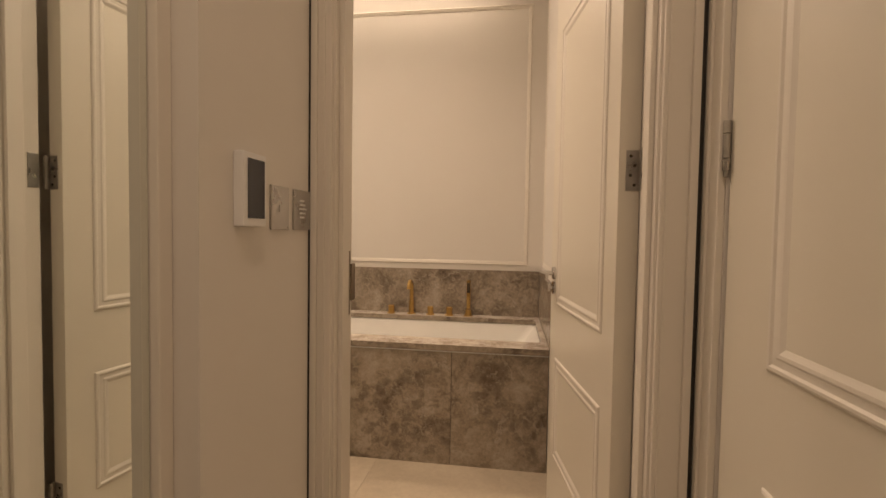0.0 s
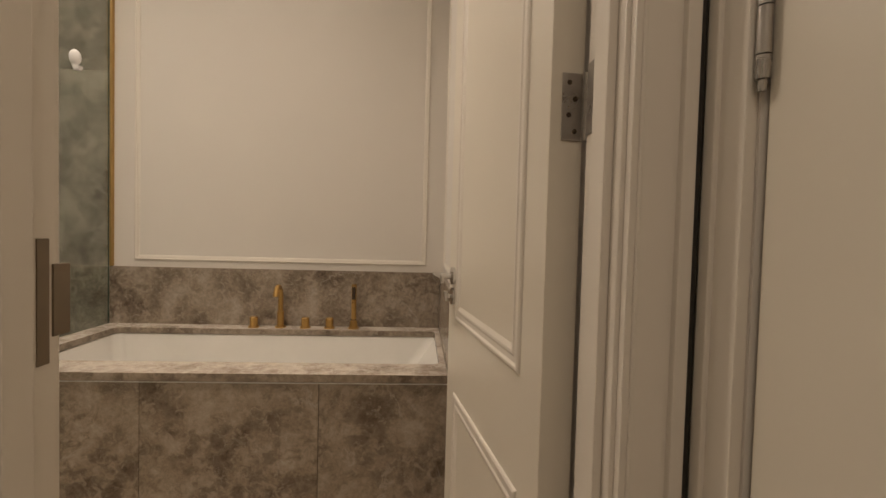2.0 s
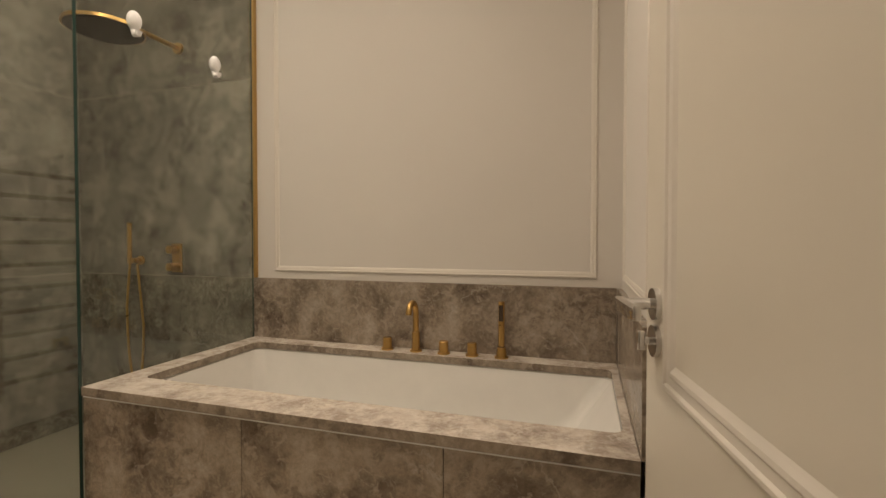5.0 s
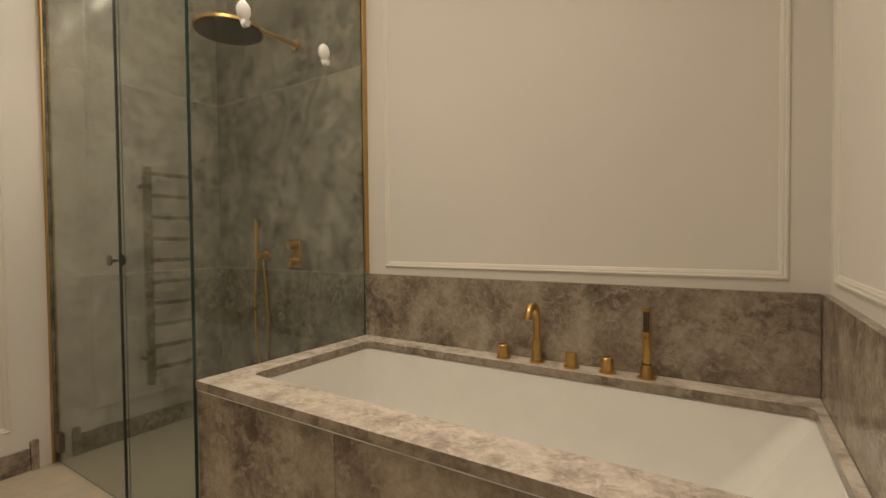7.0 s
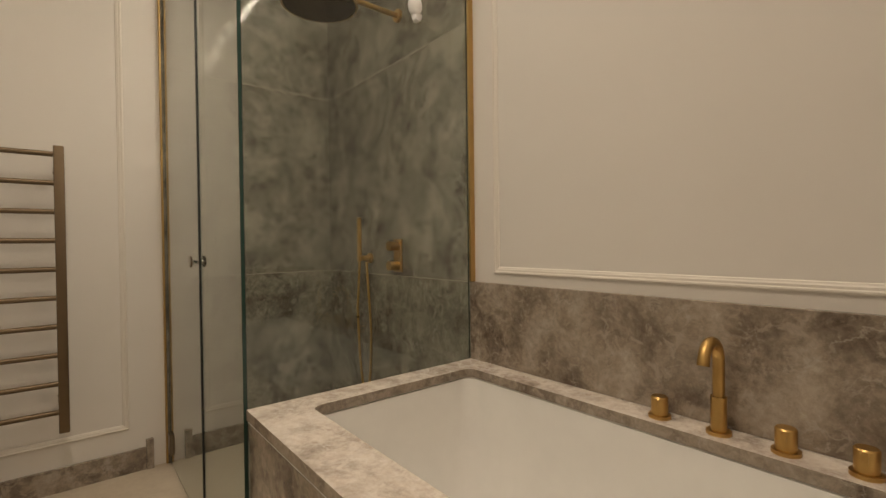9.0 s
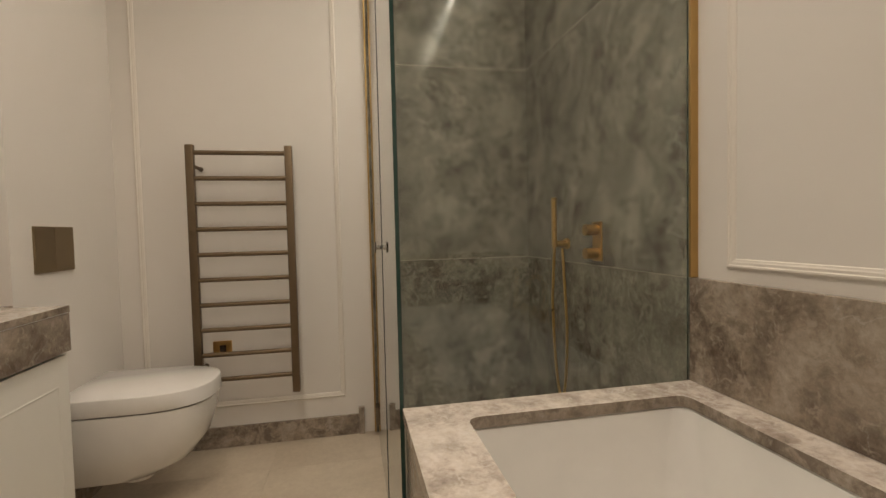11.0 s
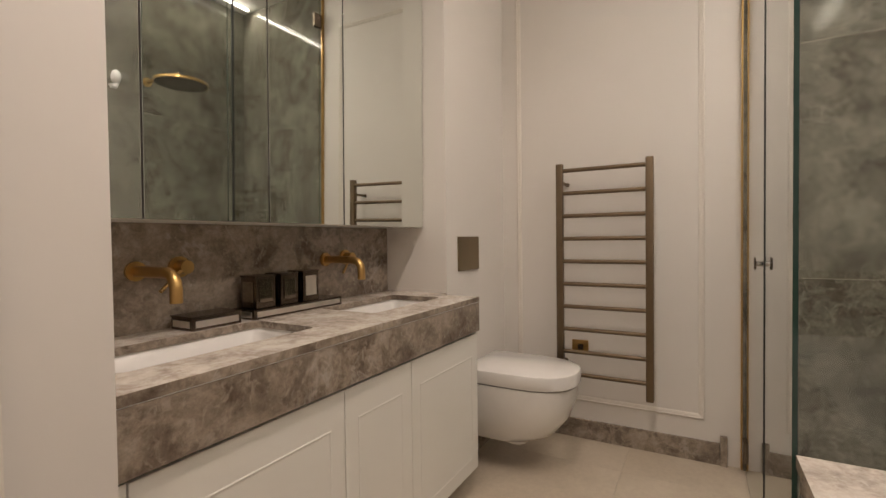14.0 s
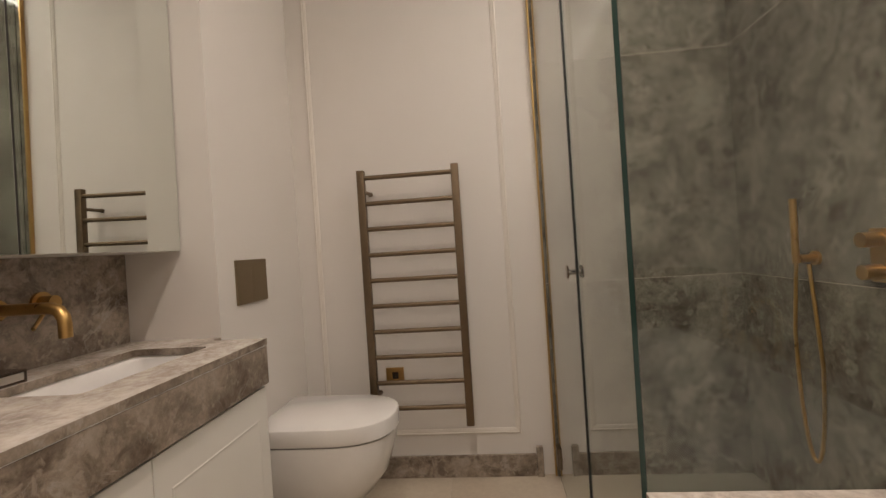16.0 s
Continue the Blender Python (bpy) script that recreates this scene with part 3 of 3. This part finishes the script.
for z in (0.06, 2.50):
    part("hinge", boxes((W + 0.022, W + 0.085, GY - 0.014, GY + 0.014, z, z + 0.09), bevel=0.002), BRONZE, glass_door, "bronze glass hinge")
bm = bmesh.new()
KX = -1.53
rod(bm, (KX, GY - 0.024, 0.96), (KX, GY - 0.029, 0.96), 0.021, 0.019, seg=28)
rod(bm, (KX, GY + 0.024, 0.96), (KX, GY + 0.029, 0.96), 0.021, 0.019, seg=28)
spindle = bmesh.new()
rod(spindle, (KX, GY - 0.024, 0.96), (KX, GY - 0.004, 0.96), 0.009, seg=16)
rod(spindle, (KX, GY + 0.004, 0.96), (KX, GY + 0.024, 0.96), 0.009, seg=16)
part("spindle", spindle, CHROME, glass_door, "bright chrome spindle", True)
part("knob", bm, ANTIQUE, glass_door, "round dark metal door knob", True)

rain = thing("rain_shower", "round brass rain shower head on a wall arm", "shower head", (-1.46, N - 0.02, 2.045))
bm = bmesh.new()
rod(bm, (-1.46, N - 0.02, 2.045), (-1.46, N - 0.032, 2.045), 0.028, seg=28)
part("rose", bm, BRASS, rain, "", True)
arm = [(-1.46, N - 0.02, 2.045), (-1.46, 3.4, 2.045), (-1.46, 3.28, 2.045), (-1.46, 3.235, 2.04), (-1.46, 3.205, 2.02), (-1.46, 3.20, 1.985)]
part("arm", tube(bmesh.new(), arm, 0.011, 14), BRASS, rain, "", True)
bm = bmesh.new()
rod(bm, (-1.46, 3.20, 1.975), (-1.46, 3.20, 1.99), 0.15, 0.148, seg=56)
rod(bm, (-1.46, 3.20, 1.99), (-1.46, 3.20, 2.01), 0.02, seg=20)
part("head", bm, BRASS, rain, "", True)
bm = bmesh.new()
rod(bm, (-1.46, 3.20, 1.9725), (-1.46, 3.20, 1.9752), 0.143, seg=56)
part("spray_plate", bm, ANTIQUE, rain, "dark nozzle plate", True)
valve = thing("shower_valve", "brushed brass shower valve plate with two knobs", "shower valve", (-1.484, N - 0.02, 0.957))
part("plate", boxes((-1.516, -1.452, N - 0.027, N - 0.02, 0.885, 1.035), bevel=0.003), BRASS, valve)
for z in (0.915, 1.005):
    bm = bmesh.new()
    rod(bm, (-1.484, N - 0.027, z), (-1.484, N - 0.075, z), 0.021, seg=24)
    part("knob", bm, BRASS, valve, "", True)
hand = thing("hand_shower", "brass stick hand shower with hanging hose", "hand shower", (-1.745, N - 0.02, 0.94))
bm = bmesh.new()
rod(bm, (-1.735, N - 0.02, 0.945), (-1.735, N - 0.03, 0.945), 0.024, seg=24)
rod(bm, (-1.735, N - 0.03, 0.945), (-1.735, N - 0.075, 0.945), 0.014, seg=20)
part("bracket", bm, BRASS, hand, "", True)
bm = bmesh.new()
rod(bm, (-1.75, N - 0.075, 0.93), (-1.75, N - 0.075, 1.145), 0.011, seg=18)
part("handle", bm, BRASS, hand, "", True)
loop = [(-1.75, N - 0.075, 0.93)] + [(-1.735 - 0.045 * math.cos(a), N - 0.07 + 0.02 * math.sin(a / 2), 0.60 - 0.33 * math.sin(a)) for a in [math.pi * k / 24 for k in range(25)]] + [(-1.735, N - 0.045, 0.925)]
loop[1] = (-1.775, N - 0.075, 0.70)
part("hose", tube(bmesh.new(), loop, 0.006, 10), BRASS, hand, "", True)


def glass_hook(y, z):
    h = thing("glass_hook", "small white plastic hook stuck on the shower glass", "hook", (BX0 - 0.0025, y, z), group="white hooks on the glass")
    bm = bmesh.new()
    bmesh.ops.create_uvsphere(bm, u_segments=18, v_segments=12, radius=0.026, matrix=Matrix.Translation((BX0 + 0.014, y, z + 0.02)) @ Matrix.Diagonal((0.8, 1, 1.35, 1)))
    part("pad", bm, PLASTIC, h, "", True)
    hk = [(BX0 + 0.010, y, z + 0.004), (BX0 + 0.012, y, z - 0.014), (BX0 + 0.018, y, z - 0.028), (BX0 + 0.032, y, z - 0.030), (BX0 + 0.036, y, z - 0.018)]
    part("hook", tube(bmesh.new(), hk, 0.0115, 10), PLASTIC, h, "", True)


solid("shower_floor", boxes((W + 0.0205, BX0 - 0.014, GY + 0.008, N - 0.021, -0.005, 0.004), bevel=0.001), TRAY, "dark grey green shower floor behind the glass", "floor", structure)
glass_hook(3.328, 1.80)
glass_hook(2.955, 1.82)
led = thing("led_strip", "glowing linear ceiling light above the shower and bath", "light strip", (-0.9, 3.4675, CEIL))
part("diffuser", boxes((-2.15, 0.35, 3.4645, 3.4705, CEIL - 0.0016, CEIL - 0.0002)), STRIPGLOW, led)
# unseen fittings added round the assumed lamps
for x, y, p in ASSUMED_DOWNLIGHTS:
    d = thing("assumed_downlight", "assumed round white ceiling light, unseen", "ceiling light", (x, y, CEIL), group="ceiling downlights")
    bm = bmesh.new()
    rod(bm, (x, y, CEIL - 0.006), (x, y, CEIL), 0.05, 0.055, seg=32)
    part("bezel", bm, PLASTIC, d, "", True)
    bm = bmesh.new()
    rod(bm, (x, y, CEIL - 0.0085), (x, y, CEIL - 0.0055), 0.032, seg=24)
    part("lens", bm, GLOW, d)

# ---- towel radiator ----
RX = -2.10
rad = thing("towel_radiator", "bronze ladder towel radiator with ten flat bars", "towel radiator", (RX, 2.175, 0.277))
for y in (1.966, 2.383):
    part("post", boxes((RX - 0.016, RX + 0.016, y - 0.017, y + 0.017, 0.277, 1.419), bevel=0.005), RADMETAL, rad, "", True)
for k in range(10):
    z = 1.385 - k * 0.1138
    bm = bmesh.new()
    rod(bm, (RX, 1.98, z), (RX, 2.37, z), 0.0105, seg=14)
    part("bar", bm, RADMETAL, rad, "", True)
for y, z in ((1.978, 1.325), (2.372, 1.325), (1.966, 0.40), (2.372, 0.40)):
    bm = bmesh.new()
    rod(bm, (W, y, z), (RX, y, z), 0.008, seg=14)
    rod(bm, (W, y, z), (W + 0.004, y, z), 0.011, seg=20)
    part("bracket", bm, RADMETAL, rad, "", True)
spur = thing("fused_spur", "brushed brass switched spur plate low on the wall", "switch", (W, 2.04, 0.478))
part("plate", boxes((W, W + 0.006, 1.998, 2.082, 0.442, 0.514), bevel=0.002), BRASS, spur)
part("rocker", boxes((W + 0.006, W + 0.009, 2.028, 2.056, 0.462, 0.494), bevel=0.001), ANTIQUE, spur)

# ---- toilet ----
TX = -1.79


def d_shape(half, y0, y1, nose, seg=18):
    """A D outline: straight back at y0, round nose of depth nose ending at y1."""
    pts = [(TX + half, y0), (TX + half, (y0 + y1 - nose) / 2)]
    for k in range(seg + 1):
        a = math.pi * k / seg
        pts.append((TX + half * math.copysign(abs(math.cos(a)) ** 0.8, math.cos(a)), y1 - nose + nose * math.sin(a) ** 0.8 if 0 < k < seg else y1 - nose))
    pts += [(TX - half, (y0 + y1 - nose) / 2), (TX - half, y0)]
    return pts


toilet = thing("toilet", "white wall-hung toilet with its lid closed", "toilet", (TX, S, 0.10))
bowl = [(d_shape(0.085, S, 1.87, 0.13), 0.136), (d_shape(0.12, S, 1.94, 0.16), 0.145), (d_shape(0.152, S, 2.03, 0.2), 0.190), (d_shape(0.172, S, 2.085, 0.22), 0.26), (d_shape(0.183, S, 2.115, 0.23), 0.35), (d_shape(0.184, S, 2.12, 0.235), 0.404)]
part("bowl", loft(bmesh.new(), bowl), CERAMIC, toilet, "", True)
bm = bmesh.new()
rod(bm, (TX, 1.84, 0.108), (TX, 1.84, 0.14), 0.05, 0.058, seg=28)
part("outlet_cap", bm, CERAMIC, toilet, "", True)
y0 = S + 0.035
seat = [(d_shape(0.176, y0, 2.115, 0.23), 0.4045), (d_shape(0.176, y0, 2.115, 0.23), 0.409)]
# dark layer that paints the shade under the lid
part("seat_gap", loft(bmesh.new(), seat), GAP_SHADE, toilet)
lid = [(d_shape(0.184, y0, 2.126, 0.235), 0.4095), (d_shape(0.186, y0, 2.130, 0.235), 0.414), (d_shape(0.186, y0, 2.130, 0.235), 0.460), (d_shape(0.184, y0 + 0.003, 2.127, 0.234), 0.467), (d_shape(0.176, y0 + 0.010, 2.118, 0.230), 0.471)]
part("lid", loft(bmesh.new(), lid), CERAMIC, toilet, "smooth white soft-close lid", True)
flush = thing("flush_plate", "brushed bronze flush plate above the toilet", "flush plate", (-1.74, S, 0.98))
part("plate", boxes((-1.862, -1.644, S, S + 0.008, 0.900, 1.060), bevel=0.002), PLATE, flush)
part("button", boxes((-1.8595, -1.748, S + 0.008, S + 0.0088, 0.9025, 1.0575), bevel=0.0004), PLATE, flush)
part("button", boxes((-1.7472, -1.6465, S + 0.008, S + 0.0088, 0.9025, 1.0575), bevel=0.0004), PLATE, flush)

# ---- vanity ----
TOP, VX0, VX1, VY = 0.811, -1.490, -0.1315, 1.795
BACK = 1.295
vanity = thing("vanity_unit", "white lacquered vanity cabinet with three panelled doors", "vanity cabinet", (-0.8, 1.55, 0))
part("carcass", boxes((VX0, VX1 - 0.004, BACK + 0.002, VY - 0.034, 0.10, 0.668), bevel=0.002), CABINET, vanity)
part("plinth", boxes((VX0 + 0.04, VX1 - 0.004, BACK + 0.05, VY - 0.10, 0.0, 0.10)), CABINET, vanity)
part("filler", boxes((VX1 - 0.034, VX1 - 0.004, VY - 0.034, VY - 0.012, 0.10, 0.664), bevel=0.001), CABINET, vanity)
for a, b in ((-0.680, VX1 - 0.037), (-0.994, -0.683), (VX0 + 0.002, -0.997)):
    front = VY - 0.012
    outer = boxes((a, b, front - 0.02, front, 0.104, 0.662), bevel=0.0015)
    d = part("cabinet_door", outer, CABINET, vanity)
    frame_bm = moulding(bmesh.new(), (b - 0.05, front, 0.155), (-1, 0, 0), (0, 0, 1), b - a - 0.10, 0.42, [(0, 0), (0.001, 0.0012), (0.003, 0.0016), (0.006, 0.0004), (0.008, 0)])
    part("panel_moulding", frame_bm, CABINET, d)
worktop = thing("stone_worktop", "thick brown grey marble vanity top with two basins", "worktop", (-0.8, 1.55, 0.67))
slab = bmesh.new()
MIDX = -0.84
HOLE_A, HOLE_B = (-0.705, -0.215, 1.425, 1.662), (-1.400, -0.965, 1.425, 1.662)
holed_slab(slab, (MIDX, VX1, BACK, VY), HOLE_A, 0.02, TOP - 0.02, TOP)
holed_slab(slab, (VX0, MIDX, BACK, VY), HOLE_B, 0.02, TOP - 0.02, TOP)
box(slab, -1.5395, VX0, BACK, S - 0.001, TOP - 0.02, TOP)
# one stone in two tones: lit tone on top, darker edges and holes
part("slab", slab, [LIT_STONE, STONE], worktop)
part("front_apron", boxes((VX0 + 0.001, VX1, VY - 0.021, VY - 0.001, 0.672, TOP - 0.0215), bevel=0.001), STONE, worktop)
part("end_apron", boxes((VX0 + 0.001, VX0 + 0.02, S + 0.001, VY - 0.022, 0.672, TOP - 0.0215), bevel=0.001), STONE, worktop)
part("joint_line", boxes((VX0 + 0.003, VX1, VY - 0.02, VY - 0.0006, TOP - 0.0214, TOP - 0.0201)), PLASTIC, worktop)
for hx0, hx1, hy0, hy1 in (HOLE_A, HOLE_B):
    rings = [(rounded(hx0 - 0.006 + i, hx1 + 0.006 - i, hy0 - 0.006 + i, hy1 + 0.006 - i, r, 6), z) for i, z, r in ((0, TOP - 0.021, 0.025), (0.008, TOP - 0.03, 0.03), (0.02, TOP - 0.09, 0.04), (0.05, TOP - 0.115, 0.05), (0.10, TOP - 0.12, 0.05))]
    b = part("basin", loft(bmesh.new(), rings, cap_first=False), CERAMIC, worktop, "white undermount basin", True)
    bm = bmesh.new()
    rod(bm, ((hx0 + hx1) / 2, (hy0 + hy1) / 2, TOP - 0.1205), ((hx0 + hx1) / 2, (hy0 + hy1) / 2, TOP - 0.116), 0.03, seg=28)
    part("waste", bm, BRASS, b, "round brass waste")
solid("splashback", boxes((-1.5395, VX1, 1.2755, BACK, TOP - 0.02, 1.12), bevel=0.001), STONE, "brown grey marble splashback behind the vanity", "splashback", structure)


def basin_tap(x):
    t = thing("basin_tap", "brass wall-mounted basin spout with side valve", "faucet", (x, BACK, 0.975), group="basin taps")
    bm = bmesh.new()
    rod(bm, (x, BACK, 0.975), (x, BACK + 0.008, 0.975), 0.026, seg=28)
    part("rose", bm, BRASS, t, "", True)
    path = [(x, BACK + 0.005, 0.975), (x, BACK + 0.06, 0.975), (x, BACK + 0.12, 0.975), (x, BACK + 0.15, 0.974), (x, BACK + 0.170, 0.967), (x, BACK + 0.181, 0.952), (x, BACK + 0.184, 0.935), (x, BACK + 0.184, 0.902)]
    part("spout", tube(bmesh.new(), path, 0.0145, 16), BRASS, t, "", True)
    bm = bmesh.new()
    rod(bm, (x - 0.115, BACK, 0.98), (x - 0.115, BACK + 0.008, 0.98), 0.030, seg=28)
    rod(bm, (x - 0.115, BACK + 0.008, 0.98), (x - 0.115, BACK + 0.045, 0.98), 0.019, seg=24)
    v = part("valve", bm, BRASS, t, "", True)
    bm = bmesh.new()
    rod(bm, (x - 0.110, BACK + 0.036, 0.978), (x - 0.025, BACK + 0.072, 0.922), 0.0048, seg=10)
    part("lever", bm, BRASS, v, "", True)


basin_tap(-0.43)
basin_tap(-1.125)


dish = thing("soap_box", "low antiqued metal box with silvered panels", "soap dish", (-0.60, 1.365, TOP))
part("body", boxes((-0.660, -0.510, 1.315, 1.41, TOP, TOP + 0.034), bevel=0.002), ANTIQUE, dish)
part("side_panel", boxes((-0.650, -0.520, 1.41, 1.4125, TOP + 0.008, TOP + 0.026), bevel=0.0008), SILVER, dish)
part("side_panel", boxes((-0.510, -0.5075, 1.325, 1.40, TOP + 0.008, TOP + 0.026), bevel=0.0008), SILVER, dish)
part("rim", boxes((-0.662, -0.508, 1.313, 1.412, TOP + 0.034, TOP + 0.038), bevel=0.001), ANTIQUE, dish)
tray = thing("vanity_tray", "long antiqued metal tray with silvered panels", "tray", (-0.93, 1.365, TOP))
part("body", boxes((-1.085, -0.700, 1.315, 1.415, TOP, TOP + 0.030), bevel=0.002), ANTIQUE, tray)
part("side_panel", boxes((-1.075, -0.710, 1.415, 1.4175, TOP + 0.007, TOP + 0.024), bevel=0.0008), SILVER, tray)
part("side_panel", boxes((-0.700, -0.6975, 1.325, 1.405, TOP + 0.007, TOP + 0.024), bevel=0.0008), SILVER, tray)
for name, x, h, label in (("tumbler", -0.755, 0.098, "square antiqued metal tumbler with a silvered panel"), ("soap_dispenser", -0.850, 0.100, "square antiqued metal dispenser with a silvered panel"), ("jar", -0.945, 0.102, "square antiqued metal jar with a bright silvered panel")):
    z = TOP + 0.030
    c = thing(name, label, name.replace("_", " "), (x, 1.365, z))
    part("body", boxes((x - 0.036, x + 0.036, 1.330, 1.402, z, z + h), bevel=0.002), ANTIQUE, c)
    # panels reflecting something dark are coloured dark; the jar front stays bright
    part("front_panel", boxes((x - 0.024, x + 0.024, 1.402, 1.4045, z + 0.02, z + h - 0.014), bevel=0.0008), SILVER if name == "jar" else DARK_REFLECTION, c)
    part("side_panel", boxes((x + 0.036, x + 0.0385, 1.342, 1.390, z + 0.02, z + h - 0.014), bevel=0.0008), DARK_REFLECTION, c)
    part("rim", boxes((x - 0.038, x + 0.038, 1.328, 1.404, z + h, z + h + 0.004), bevel=0.001), ANTIQUE, c)

# ---- mirror cabinet ----
MY, MZ, LEAN = 1.497, 1.103, 0.012
cabinet = thing("mirror_cabinet", "wide recessed mirror cabinet with four mirrored doors", "mirror cabinet", (-0.8, 1.36, MZ))
part("body", boxes((-1.5385, -0.1315, 1.2765, MY - 0.024, MZ + 0.018, 2.35)), CABINET, cabinet)
edges = (-0.133, -0.350, -0.695, -1.014, -1.5385)
for b, a in zip(edges, edges[1:]):
    glass = boxes((a + 0.0026, b - 0.0026, MY - 0.006, MY, MZ, 2.36), bevel=0.0008)
    back = boxes((a + 0.0026, b - 0.0026, MY - 0.023, MY - 0.0065, MZ + 0.002, 2.36))
    for v in list(glass.verts) + list(back.verts):
        v.co.y += (v.co.z - MZ) * LEAN
    if a > -1.5:
        # dark filler for the shade between neighbouring doors
        gap = boxes((a - 0.0024, a + 0.0024, MY - 0.012, MY - 0.003, MZ, 2.36))
        for v in gap.verts:
            v.co.y += (v.co.z - MZ) * LEAN
        part("door_gap", gap, GAP_SHADE, cabinet, "dark strip painted as shade in the gap between mirrored doors")
    part("mirror_door", glass, MIRROR, cabinet)
    part("door_back", back, CABINET, cabinet)
part("bottom_panel", boxes((-1.5385, -0.1315, 1.2765, MY - 0.024, MZ, MZ + 0.017)), CABINET, cabinet)

# ---- floor tiles ----
floor_tiles = thing("floor", "large beige limestone floor tiles", "floor", (0, 0, 0), kind=structure)
tile_mesh = None
xs = [-2.53 + 0.6 * k for k in range(7)]
ys = [-1.32 + 0.6 * k for k in range(9)]
for x in xs:
    for y in ys:
        if tile_mesh is None:
            bm = boxes((0.0005, 0.5995, 0.0005, 0.5995, -0.006, 0.0), bevel=0.0004)
            first = part("tile", bm, TILE, floor_tiles)
            tile_mesh = first.data
            first.location = (x, y, 0)
        else:
            t = new("tile", tile_mesh)
            t.parent, t.location = floor_tiles, (x, y, 0)
